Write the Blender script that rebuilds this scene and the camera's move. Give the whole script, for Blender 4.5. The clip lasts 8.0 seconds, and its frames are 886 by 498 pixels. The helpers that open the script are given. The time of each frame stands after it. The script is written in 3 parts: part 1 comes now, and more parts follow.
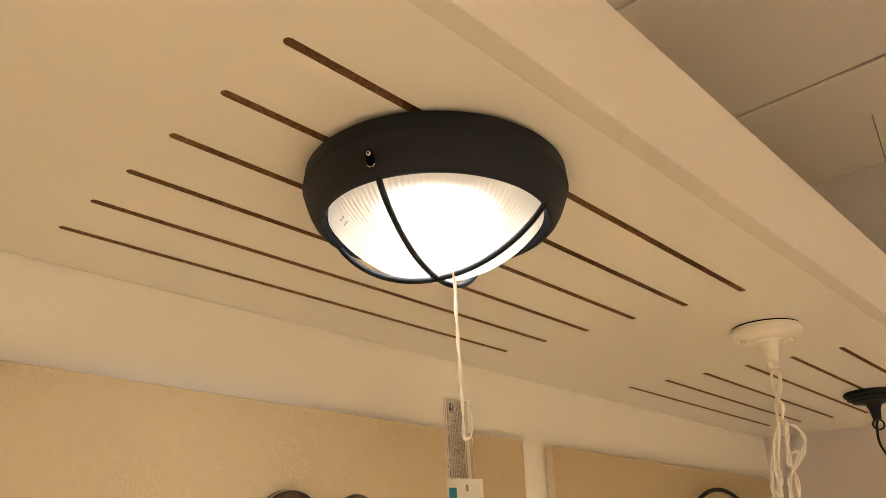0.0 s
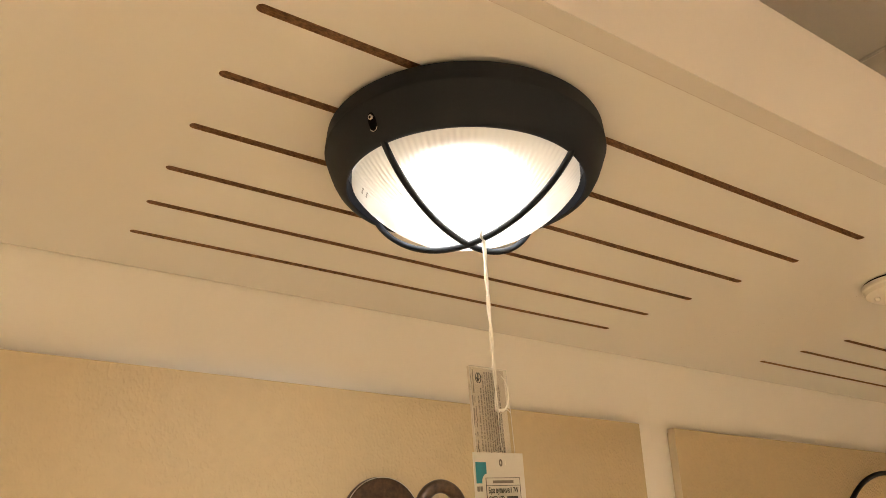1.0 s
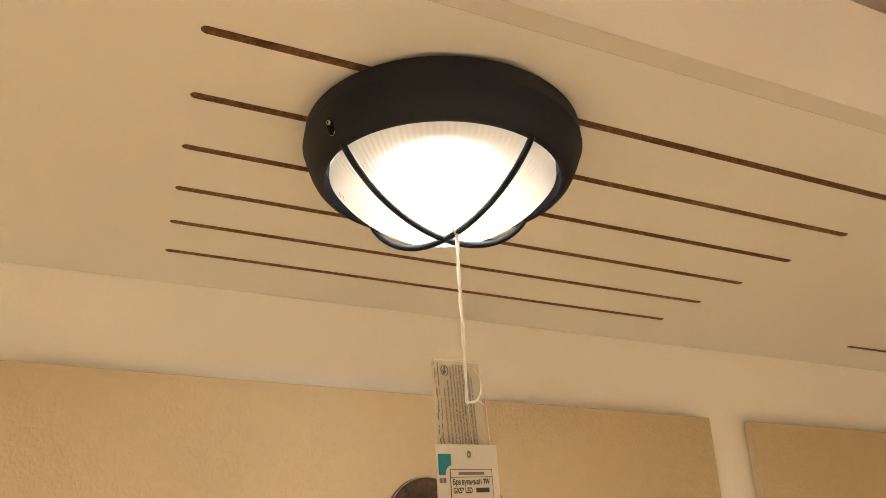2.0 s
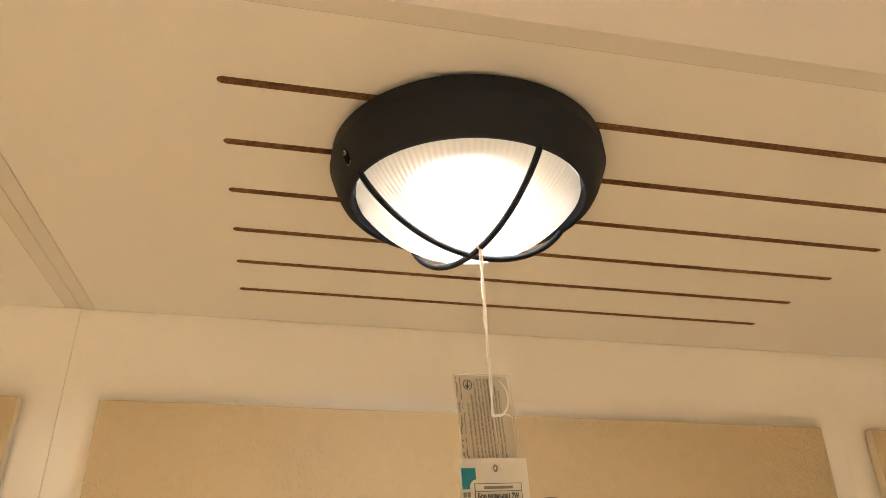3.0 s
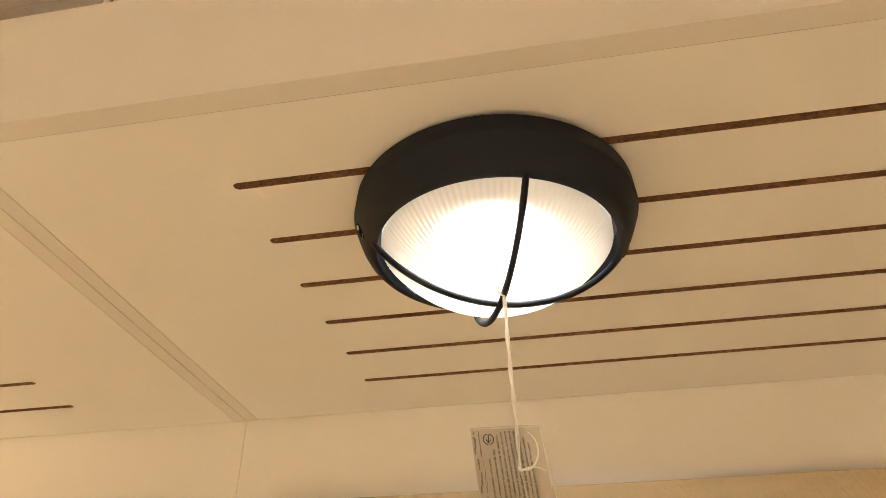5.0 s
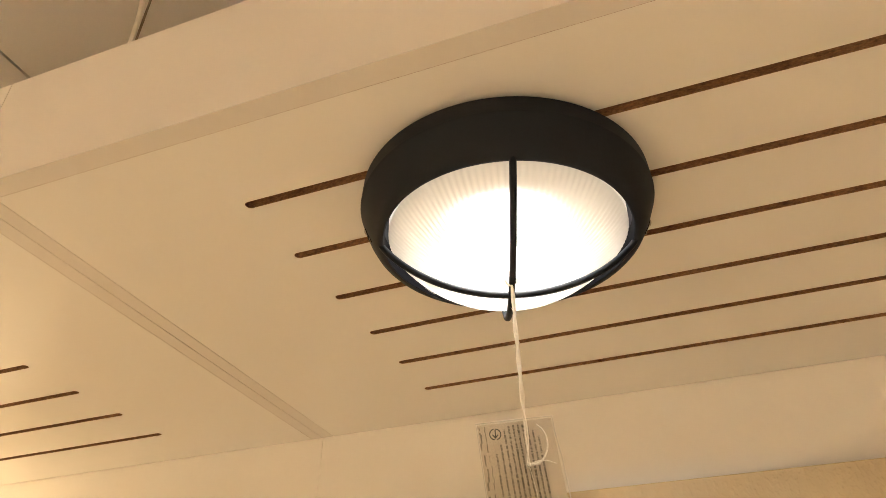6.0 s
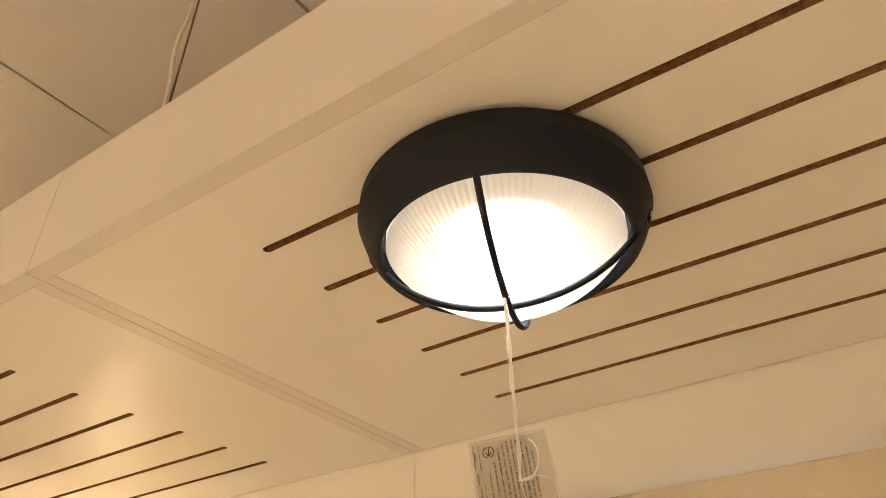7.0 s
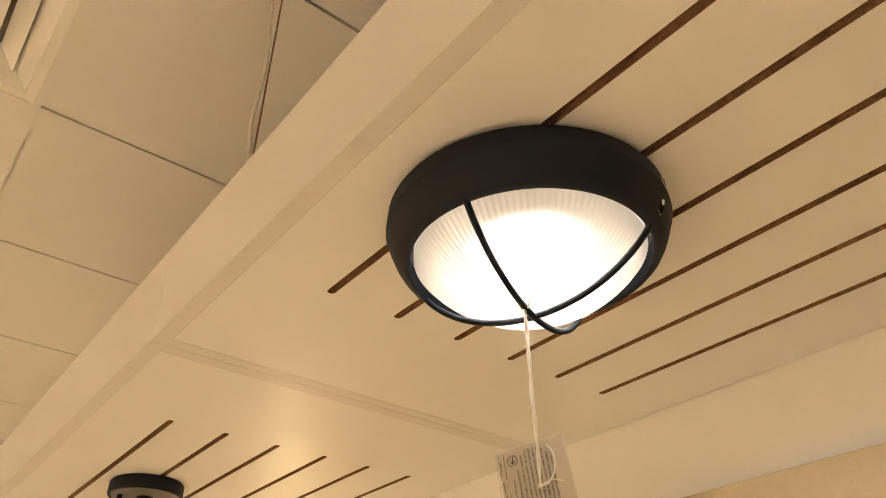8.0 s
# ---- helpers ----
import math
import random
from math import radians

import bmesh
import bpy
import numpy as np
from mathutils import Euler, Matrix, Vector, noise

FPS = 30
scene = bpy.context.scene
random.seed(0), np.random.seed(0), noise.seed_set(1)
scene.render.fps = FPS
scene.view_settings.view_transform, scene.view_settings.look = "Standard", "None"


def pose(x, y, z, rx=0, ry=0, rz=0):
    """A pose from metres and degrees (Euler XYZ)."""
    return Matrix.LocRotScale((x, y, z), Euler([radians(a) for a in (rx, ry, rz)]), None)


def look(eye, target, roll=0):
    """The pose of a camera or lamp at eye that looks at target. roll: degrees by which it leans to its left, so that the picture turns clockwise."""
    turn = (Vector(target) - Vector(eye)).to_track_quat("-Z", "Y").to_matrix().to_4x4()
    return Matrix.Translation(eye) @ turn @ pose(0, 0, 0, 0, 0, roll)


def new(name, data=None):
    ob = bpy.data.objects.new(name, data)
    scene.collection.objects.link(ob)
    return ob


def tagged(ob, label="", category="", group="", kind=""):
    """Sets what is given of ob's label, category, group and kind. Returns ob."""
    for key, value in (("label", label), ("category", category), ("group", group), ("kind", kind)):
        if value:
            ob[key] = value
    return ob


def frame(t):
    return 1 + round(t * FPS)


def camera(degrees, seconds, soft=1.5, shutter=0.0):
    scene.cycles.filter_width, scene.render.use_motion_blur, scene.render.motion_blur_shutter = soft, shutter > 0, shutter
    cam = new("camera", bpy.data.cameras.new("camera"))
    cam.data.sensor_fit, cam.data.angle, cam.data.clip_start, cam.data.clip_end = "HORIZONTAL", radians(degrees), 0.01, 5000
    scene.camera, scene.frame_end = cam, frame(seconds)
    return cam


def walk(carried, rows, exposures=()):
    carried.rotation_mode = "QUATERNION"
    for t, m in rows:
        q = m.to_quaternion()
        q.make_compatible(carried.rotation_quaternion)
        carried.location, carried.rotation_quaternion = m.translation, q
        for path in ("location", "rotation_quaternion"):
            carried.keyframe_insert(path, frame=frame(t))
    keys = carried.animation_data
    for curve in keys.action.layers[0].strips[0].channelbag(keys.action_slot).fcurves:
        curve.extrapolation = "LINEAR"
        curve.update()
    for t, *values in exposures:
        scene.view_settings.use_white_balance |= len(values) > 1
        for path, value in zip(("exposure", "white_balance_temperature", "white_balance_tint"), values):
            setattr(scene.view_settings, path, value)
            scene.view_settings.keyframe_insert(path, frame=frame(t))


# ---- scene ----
cam = camera(63.37, 8.0, soft=0.85)
PATH = [
    (0, (0.7293, 0.5583, 1.6433), (-0.5533, 1.8719, 2.4367), -0.83),
    (0.5, (0.7363, 0.6172, 1.6371), (-0.6849, 1.7803, 2.4293), -0.74),
    (1, (0.7630, 0.6729, 1.6299), (-0.7787, 1.6709, 2.4219), -0.72),
    (1.2, (0.7742, 0.6991, 1.6262), (-0.8052, 1.6352, 2.4192), -0.69),
    (2.3, (0.8336, 0.8059, 1.6137), (-0.8775, 1.4346, 2.4362), -0.70),
    (2.5, (0.8376, 0.8203, 1.6103), (-0.8906, 1.3863, 2.4426), -0.79),
    (3, (0.8516, 0.8660, 1.6052), (-0.9021, 1.2453, 2.4887), -0.68),
    (3.5, (0.8671, 0.9126, 1.5924), (-0.8760, 1.1352, 2.5473), -0.74),
    (4, (0.8607, 0.9749, 1.5866), (-0.8441, 0.9951, 2.6323), -0.72),
    (4.5, (0.8419, 1.0224, 1.5846), (-0.8340, 0.8793, 2.6667), -0.63),
    (5, (0.8271, 1.0626, 1.5827), (-0.8128, 0.7762, 2.6911), -0.52),
    (5.2, (0.8207, 1.0754, 1.5795), (-0.8016, 0.7384, 2.6996), -0.41),
    (6.3, (0.7763, 1.1740, 1.5767), (-0.7333, 0.5211, 2.7147), -0.57),
    (6.5, (0.7741, 1.1927, 1.5821), (-0.7179, 0.4936, 2.7158), -0.74),
    (7, (0.7423, 1.2612, 1.5886), (-0.6270, 0.3504, 2.7269), -0.90),
    (7.5, (0.7058, 1.3187, 1.5852), (-0.5179, 0.2207, 2.7241), -0.84),
    (8, (0.6840, 1.3890, 1.5839), (-0.3617, 0.1227, 2.7253), -0.83),
]
walk(cam, [(t, look(eye, target, roll)) for t, eye, target, roll in PATH], [(0, 0.0), (8, 0.0)])

# ---- world ----
world = bpy.data.worlds.new("world")
scene.world = world
world.use_nodes = True
world.node_tree.nodes["Background"].inputs[0].default_value = (1.0, 0.8, 0.6, 1)
world.node_tree.nodes["Background"].inputs[1].default_value = 0.02

FILL_POWER, GLOBE_POWER, LAMP_POWER = 62.5, 12.5, 148.0
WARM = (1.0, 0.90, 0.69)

# ---- the plan, in metres ----
BOARD_Z = 2.0                      # underside of the slotted boards
BACK_X = -0.229                    # face of the white back boards
FRONT_X, STRIP_X = 0.462, 0.442    # fascia: outer face, inner face
FASCIA_TOP = 2.1424
SEAMS = (-0.699, 0.551, 1.797, 3.06)
END_Y = 3.063
CEIL_Z, TILE = 2.83, 0.643
GRID_X, GRID_Y = 0.666, -0.1215
LAMP = Vector((0.2732, 1.0162, BOARD_Z - 0.0046))    # hangs on a thin gasket


# ---- materials ----
def material(name, colour, rough=0.5, metal=0.0, scale=6.0, vary=0.06, grain=90.0, bump=0.05, stretch=(1, 1, 1), coat=0.0, depth=0.002):
    """Two scales of noise in colour and relief, in world-size units."""
    m = bpy.data.materials.new(name)
    m.use_nodes = True
    nt = m.node_tree
    b = nt.nodes["Principled BSDF"]
    b.inputs["Metallic"].default_value = metal
    b.inputs["Coat Weight"].default_value = coat
    tc = nt.nodes.new("ShaderNodeTexCoord")
    mp = nt.nodes.new("ShaderNodeMapping")
    mp.inputs["Scale"].default_value = stretch
    nt.links.new(tc.outputs["Object"], mp.inputs["Vector"])
    n1 = nt.nodes.new("ShaderNodeTexNoise")
    n1.inputs["Scale"].default_value, n1.inputs["Detail"].default_value = scale, 4
    n2 = nt.nodes.new("ShaderNodeTexNoise")
    n2.inputs["Scale"].default_value, n2.inputs["Detail"].default_value = grain, 5
    for n in (n1, n2):
        nt.links.new(mp.outputs[0], n.inputs["Vector"])
    add = nt.nodes.new("ShaderNodeMath")
    add.operation = "ADD"
    nt.links.new(n1.outputs[0], add.inputs[0])
    nt.links.new(n2.outputs[0], add.inputs[1])
    ramp = nt.nodes.new("ShaderNodeMapRange")
    ramp.inputs["From Min"].default_value, ramp.inputs["From Max"].default_value = 0.6, 1.4
    ramp.inputs["To Min"].default_value, ramp.inputs["To Max"].default_value = 1 - vary, 1 + vary
    nt.links.new(add.outputs[0], ramp.inputs[0])
    mix = nt.nodes.new("ShaderNodeVectorMath")
    mix.operation = "SCALE"
    mix.inputs[0].default_value = colour
    nt.links.new(ramp.outputs[0], mix.inputs["Scale"])
    nt.links.new(mix.outputs[0], b.inputs["Base Color"])
    rr = nt.nodes.new("ShaderNodeMapRange")
    rr.inputs["From Min"].default_value, rr.inputs["From Max"].default_value = 0.3, 0.7
    rr.inputs["To Min"].default_value, rr.inputs["To Max"].default_value = max(rough - 0.06, 0.02), min(rough + 0.06, 1)
    nt.links.new(n1.outputs[0], rr.inputs[0])
    nt.links.new(rr.outputs[0], b.inputs["Roughness"])
    if bump:
        bp = nt.nodes.new("ShaderNodeBump")
        bp.inputs["Strength"].default_value, bp.inputs["Distance"].default_value = bump, depth
        nt.links.new(n2.outputs[0], bp.inputs["Height"])
        nt.links.new(bp.outputs[0], b.inputs["Normal"])
    return m


def glowing(name, colour, strength):
    m = bpy.data.materials.new(name)
    m.use_nodes = True
    b = m.node_tree.nodes["Principled BSDF"]
    b.inputs["Base Color"].default_value = (0.8, 0.8, 0.8, 1)
    b.inputs["Emission Color"].default_value = (*colour, 1)
    b.inputs["Emission Strength"].default_value = strength
    return m


def frosted(name):
    """Satin opal glass: scatters the light of the disc lamp inside."""
    m = bpy.data.materials.new(name)
    m.use_nodes = True
    nt = m.node_tree
    out = nt.nodes["Material Output"]
    nt.nodes.remove(nt.nodes["Principled BSDF"])
    tr = nt.nodes.new("ShaderNodeBsdfTranslucent")
    df = nt.nodes.new("ShaderNodeBsdfDiffuse")
    df.inputs[0].default_value = (0.70, 0.63, 0.52, 1)
    gl = nt.nodes.new("ShaderNodeBsdfGlossy")
    gl.inputs["Roughness"].default_value = 0.3
    # pressed ribs: their refracted light and dark streaks put into the tint, fading to a plain middle
    tc = nt.nodes.new("ShaderNodeTexCoord")
    sp = nt.nodes.new("ShaderNodeSeparateXYZ")
    nt.links.new(tc.outputs["Object"], sp.inputs[0])

    def calc(op, one, two=None):
        n = nt.nodes.new("ShaderNodeMath")
        n.operation = op
        for k, v in enumerate((one, two)):
            if isinstance(v, (int, float)):
                n.inputs[k].default_value = v
            elif v is not None:
                nt.links.new(v, n.inputs[k])
        return n.outputs[0]

    angle = calc("ARCTAN2", sp.outputs[1], sp.outputs[0])
    wave = calc("SINE", calc("MULTIPLY", angle, 112.0))
    radius = calc("SQRT", calc("ADD", calc("POWER", sp.outputs[0], 2.0), calc("POWER", sp.outputs[1], 2.0)))
    fade = nt.nodes.new("ShaderNodeMapRange")
    fade.inputs["From Min"].default_value, fade.inputs["From Max"].default_value = 0.05, 0.10
    nt.links.new(radius, fade.inputs[0])
    thick = calc("ADD", calc("MULTIPLY", calc("MULTIPLY", wave, fade.outputs[0]), 0.17), 1.0)
    tint = nt.nodes.new("ShaderNodeVectorMath")
    tint.operation = "SCALE"
    tint.inputs[0].default_value = (0.164, 0.141, 0.110)
    nt.links.new(thick, tint.inputs["Scale"])
    nt.links.new(tint.outputs[0], tr.inputs[0])
    a = nt.nodes.new("ShaderNodeMixShader")
    a.inputs[0].default_value = 0.36
    c = nt.nodes.new("ShaderNodeMixShader")
    c.inputs[0].default_value = 0.05
    nt.links.new(tr.outputs[0], a.inputs[1])
    nt.links.new(df.outputs[0], a.inputs[2])
    # part of the light comes straight on through the satin glass, softly spread
    rf = nt.nodes.new("ShaderNodeBsdfRefraction")
    rf.inputs["Color"].default_value = (0.80, 0.79, 0.77, 1)
    rf.inputs["Roughness"].default_value = 0.9
    rf.inputs["IOR"].default_value = 1.30
    e = nt.nodes.new("ShaderNodeMixShader")
    e.inputs[0].default_value = 0.26
    nt.links.new(a.outputs[0], e.inputs[1])
    nt.links.new(rf.outputs[0], e.inputs[2])
    nt.links.new(e.outputs[0], c.inputs[1])
    nt.links.new(gl.outputs[0], c.inputs[2])
    nt.links.new(c.outputs[0], out.inputs[0])
    return m


def clear_plastic(name):
    m = bpy.data.materials.new(name)
    m.use_nodes = True
    nt = m.node_tree
    out = nt.nodes["Material Output"]
    nt.nodes.remove(nt.nodes["Principled BSDF"])
    tr = nt.nodes.new("ShaderNodeBsdfTransparent")
    tr.inputs[0].default_value = (0.97, 0.97, 0.96, 1)
    gl = nt.nodes.new("ShaderNodeBsdfGlossy")
    gl.inputs["Roughness"].default_value = 0.45
    c = nt.nodes.new("ShaderNodeMixShader")
    c.inputs[0].default_value = 0.02
    nt.links.new(tr.outputs[0], c.inputs[1])
    nt.links.new(gl.outputs[0], c.inputs[2])
    nt.links.new(c.outputs[0], out.inputs[0])
    return m


def stucco(name, colour):
    """Painted textured plaster board: soft blobs and fine grain in relief."""
    m = material(name, colour, 0.55, 0, 3.0, 0.05, 60.0, 0.0)
    nt = m.node_tree
    b = nt.nodes["Principled BSDF"]
    tc = nt.nodes["Texture Coordinate"]
    v = nt.nodes.new("ShaderNodeTexNoise")
    v.inputs["Scale"].default_value, v.inputs["Detail"].default_value, v.inputs["Roughness"].default_value = 165, 1.0, 0.4
    drops = nt.nodes.new("ShaderNodeMapping")
    drops.inputs["Scale"].default_value = (1.0, 1.2, 0.9)
    nt.links.new(tc.outputs["Object"], drops.inputs["Vector"])
    nt.links.new(drops.outputs[0], v.inputs["Vector"])
    patch = nt.nodes.new("ShaderNodeTexNoise")
    patch.inputs["Scale"].default_value, patch.inputs["Detail"].default_value = 5.0, 2
    nt.links.new(tc.outputs["Object"], patch.inputs["Vector"])
    amount = nt.nodes.new("ShaderNodeMapRange")
    amount.inputs["From Min"].default_value, amount.inputs["From Max"].default_value = 0.38, 0.62
    amount.inputs["To Min"].default_value, amount.inputs["To Max"].default_value = 0.25, 1.0
    nt.links.new(patch.outputs[0], amount.inputs[0])
    shaped = nt.nodes.new("ShaderNodeMapRange")
    shaped.interpolation_type = "SMOOTHSTEP"
    shaped.inputs["From Min"].default_value, shaped.inputs["From Max"].default_value = 0.42, 0.74
    nt.links.new(v.outputs[0], shaped.inputs[0])
    r = nt.nodes.new("ShaderNodeMath")
    r.operation = "MULTIPLY"
    nt.links.new(shaped.outputs[0], r.inputs[0])
    nt.links.new(amount.outputs[0], r.inputs[1])
    bp = nt.nodes.new("ShaderNodeBump")
    bp.inputs["Strength"].default_value, bp.inputs["Distance"].default_value = 0.34, 0.0020
    nt.links.new(r.outputs[0], bp.inputs["Height"])
    nt.links.new(bp.outputs[0], b.inputs["Normal"])
    return m


# one white laminate twice: underside darker, back lighter, with the light's difference put in
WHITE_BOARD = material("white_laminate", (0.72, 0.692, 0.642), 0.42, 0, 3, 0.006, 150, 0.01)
WHITE_LIT = material("white_laminate_lit", (0.915, 0.875, 0.805), 0.5, 0, 3, 0.008, 150, 0.02)
EDGE_BAND = material("edge_banding", (0.635, 0.595, 0.545), 0.42, 0, 4, 0.01, 160, 0.02)
FASCIA_PAINT = material("fascia_paint", (0.725, 0.672, 0.630), 0.5, 0, 3, 0.006, 150, 0.01)
CHIPBOARD = material("raw_chipboard", (0.27, 0.138, 0.064), 0.85, 0, 260, 0.65, 700, 0.8, (1, 0.5, 1))
TAN = stucco("tan_textured_paint", (0.55, 0.435, 0.262))
TAN_EDGE = material("tan_board_edge", (0.68, 0.58, 0.42), 0.6, 0, 12, 0.06, 150, 0.1)
CEILING = material("ceiling_tile", (0.74, 0.70, 0.64), 0.9, 0, 2, 0.03, 260, 0.15)
GRID = material("ceiling_grid", (0.29, 0.245, 0.185), 0.6, 0, 5, 0.03, 90, 0.02)
LILAC = material("lilac_wall_paint", (0.665, 0.622, 0.632), 0.75, 0, 2, 0.04, 160, 0.1)
SHOP_WALL = material("shop_wall_paint", (0.80, 0.75, 0.68), 0.8, 0, 2, 0.04, 160, 0.1)
FLOOR = material("floor_tile", (0.745, 0.598, 0.448), 0.4, 0, 1.5, 0.08, 60, 0.05)
BLACK = material("black_powder_coat", (0.0120, 0.0145, 0.0195), 0.60, 0, 9, 0.10, 700, 0.08, depth=0.0006)
BLACK.node_tree.nodes["Principled BSDF"].inputs["Specular IOR Level"].default_value = 0.20
# near-black for gaps and recesses, with their shade put into the colour
GAP_BLACK = material("gap_shade_black", (0.004, 0.004, 0.005), 0.8, 0, 9, 0.08, 300, 0.03)
GAP_BLACK.node_tree.nodes["Principled BSDF"].inputs["Specular IOR Level"].default_value = 0.04
CHROME = material("zinc_screw", (0.62, 0.60, 0.56), 0.25, 1, 40, 0.15, 400, 0.1)
SATIN = material("satin_steel", (0.60, 0.57, 0.52), 0.35, 1, 10, 0.05, 200, 0.02)
DARK_STEEL = material("dull_steel", (0.20, 0.185, 0.165), 0.4, 0.8, 10, 0.1, 200, 0.02)
WHITE_PAINT = material("white_enamel", (0.82, 0.78, 0.72), 0.32, 0, 8, 0.03, 120, 0.02)
CABLE = material("white_cable", (0.80, 0.75, 0.66), 0.45, 0, 30, 0.05, 200, 0.05)
STRING = material("cotton_string", (0.90, 0.87, 0.80), 0.9, 0, 80, 0.08, 900, 0.6)
PAPER = material("printed_paper", (0.68, 0.605, 0.51), 0.7, 0, 25, 0.05, 300, 0.05)
CARD = material("white_card", (0.66, 0.635, 0.59), 0.55, 0, 25, 0.02, 300, 0.03)
INK = material("dark_ink", (0.05, 0.05, 0.05), 0.7, 0, 80, 0.2, 300, 0)
GREY_INK = material("grey_ink", (0.20, 0.18, 0.155), 0.7, 0, 80, 0.2, 300, 0)
DIRT = material("sleeve_dirt", (0.30, 0.27, 0.22), 0.8, 0, 200, 0.4, 500, 0)
TEAL = material("teal_ink", (0.004, 0.20, 0.265), 0.5, 0, 60, 0.05, 300, 0)
BRONZE = material("brown_patina", (0.068, 0.040, 0.024), 0.34, 0.45, 45, 0.85, 160, 0.15)
OPAL = frosted("opal_glass")
SLEEVE = clear_plastic("clear_sleeve")
# glow of the fill panels added to the ceiling, all out of view
FILL_GLOW = glowing("fill_panel_glow", WARM, FILL_POWER)
COOL_FILL_GLOW = glowing("cool_fill_glow", (0.97, 0.905, 0.72), FILL_POWER)
REFLECTOR = material("lamp_reflector", (0.50, 0.47, 0.42), 0.5, 0, 8, 0.03, 120, 0.02)
BROWN_LINE = material("brown_line", (0.22, 0.165, 0.11), 0.7, 0, 40, 0.1, 300, 0.1)
GLOBE_GLOW = glowing("globe_glow", (1.0, 0.70, 0.38), GLOBE_POWER)
PUCK_GLOW = glowing("lamp_disc_glow", (1.0, 0.975, 0.94), LAMP_POWER)


# ---- mesh helpers ----
def link_mesh(name, bm, mats, smooth=False):
    me = bpy.data.meshes.new(name)
    bmesh.ops.recalc_face_normals(bm, faces=bm.faces)
    bm.to_mesh(me)
    bm.free()
    for m in (mats if isinstance(mats, (list, tuple)) else [mats]):
        me.materials.append(m)
    if smooth:
        me.polygons.foreach_set("use_smooth", [True] * len(me.polygons))
        me.set_sharp_from_angle(angle=radians(38))
    return new(name, me)


def part(name, bm, mat, parent, label="", smooth=False):
    ob = link_mesh(name, bm, mat, smooth)
    ob.parent = parent
    if label:
        tagged(ob, label)
    return ob


def thing(name, at, label, category, group="", kind=""):
    ob = new(name)
    ob.location = at
    ob.empty_display_size = 0.05
    return tagged(ob, label, category, group, kind)


def box(x0, x1, y0, y1, z0, z1, bevel=0.0, bm=None):
    bm = bm or bmesh.new()
    made = bmesh.ops.create_cube(bm, size=1, matrix=Matrix.Translation(((x0 + x1) / 2, (y0 + y1) / 2, (z0 + z1) / 2)) @ Matrix.Diagonal((x1 - x0, y1 - y0, z1 - z0, 1)))
    if bevel:
        edges = {e for v in made["verts"] for e in v.link_edges}
        bmesh.ops.bevel(bm, geom=list(edges), offset=bevel, segments=2, affect="EDGES", profile=0.5)
    return bm


def lathe(profile, n=96, bm=None, wave=None, closed=False):
    """Turns (radius, height) pairs round z. wave(angle, i): a change of radius and height for ribs."""
    bm = bm or bmesh.new()
    rings = []
    for i, (r, z) in enumerate(profile):
        if r < 1e-6:
            rings.append([bm.verts.new((0, 0, z))])
            continue
        ring = []
        for k in range(n):
            a = 2 * math.pi * k / n
            dr, dz = wave(a, i) if wave else (0, 0)
            ring.append(bm.verts.new(((r + dr) * math.cos(a), (r + dr) * math.sin(a), z + dz)))
        rings.append(ring)
    pairs = list(zip(rings, rings[1:])) + ([(rings[-1], rings[0])] if closed else [])
    for a, b in pairs:
        for k in range(n):
            k2 = (k + 1) % n
            vs = [a[k % len(a)], a[k2 % len(a)], b[k2 % len(b)], b[k % len(b)]]
            vs = list(dict.fromkeys(vs))
            if len(vs) > 2:
                bm.faces.new(vs)
    return bm


def tube(points, radius, n=10, bm=None, cap=True, loop=False):
    """A round rod along the points; radius may be a function of 0..1."""
    bm = bm or bmesh.new()
    pts = [Vector(p) for p in points]
    rings, up = [], Vector((0.13, 0.21, 0.97))
    for i, p in enumerate(pts):
        if loop:
            d = (pts[(i + 1) % len(pts)] - pts[i - 1]).normalized()
        else:
            d = (pts[min(i + 1, len(pts) - 1)] - pts[max(i - 1, 0)]).normalized()
        side = d.cross(up)
        if side.length < 0.05:
            side = d.cross(Vector((1, 0, 0)))
        side.normalize()
        up = side.cross(d).normalized()
        r = radius(i / (len(pts) - 1)) if callable(radius) else radius
        rings.append([bm.verts.new(p + r * (math.cos(2 * math.pi * k / n) * side + math.sin(2 * math.pi * k / n) * up)) for k in range(n)])
    for a, b in list(zip(rings, rings[1:])) + ([(rings[-1], rings[0])] if loop else []):
        for k in range(n):
            bm.faces.new((a[k], a[(k + 1) % n], b[(k + 1) % n], b[k]))
    if cap and not loop:
        bm.faces.new(rings[0])
        bm.faces.new(rings[-1])
    return bm


def smooth_path(points, steps=8):
    """Catmull-Rom through the points."""
    p = [Vector(q) for q in points]
    p = [2 * p[0] - p[1]] + p + [2 * p[-1] - p[-2]]
    out = []
    for i in range(1, len(p) - 2):
        for k in range(steps):
            u = k / steps
            a, b, c, d = p[i - 1], p[i], p[i + 1], p[i + 2]
            out.append(0.5 * (2 * b + (c - a) * u + (2 * a - 5 * b + 4 * c - d) * u * u + (3 * b - a - 3 * c + d) * u ** 3))
    out.append(p[-2])
    return out


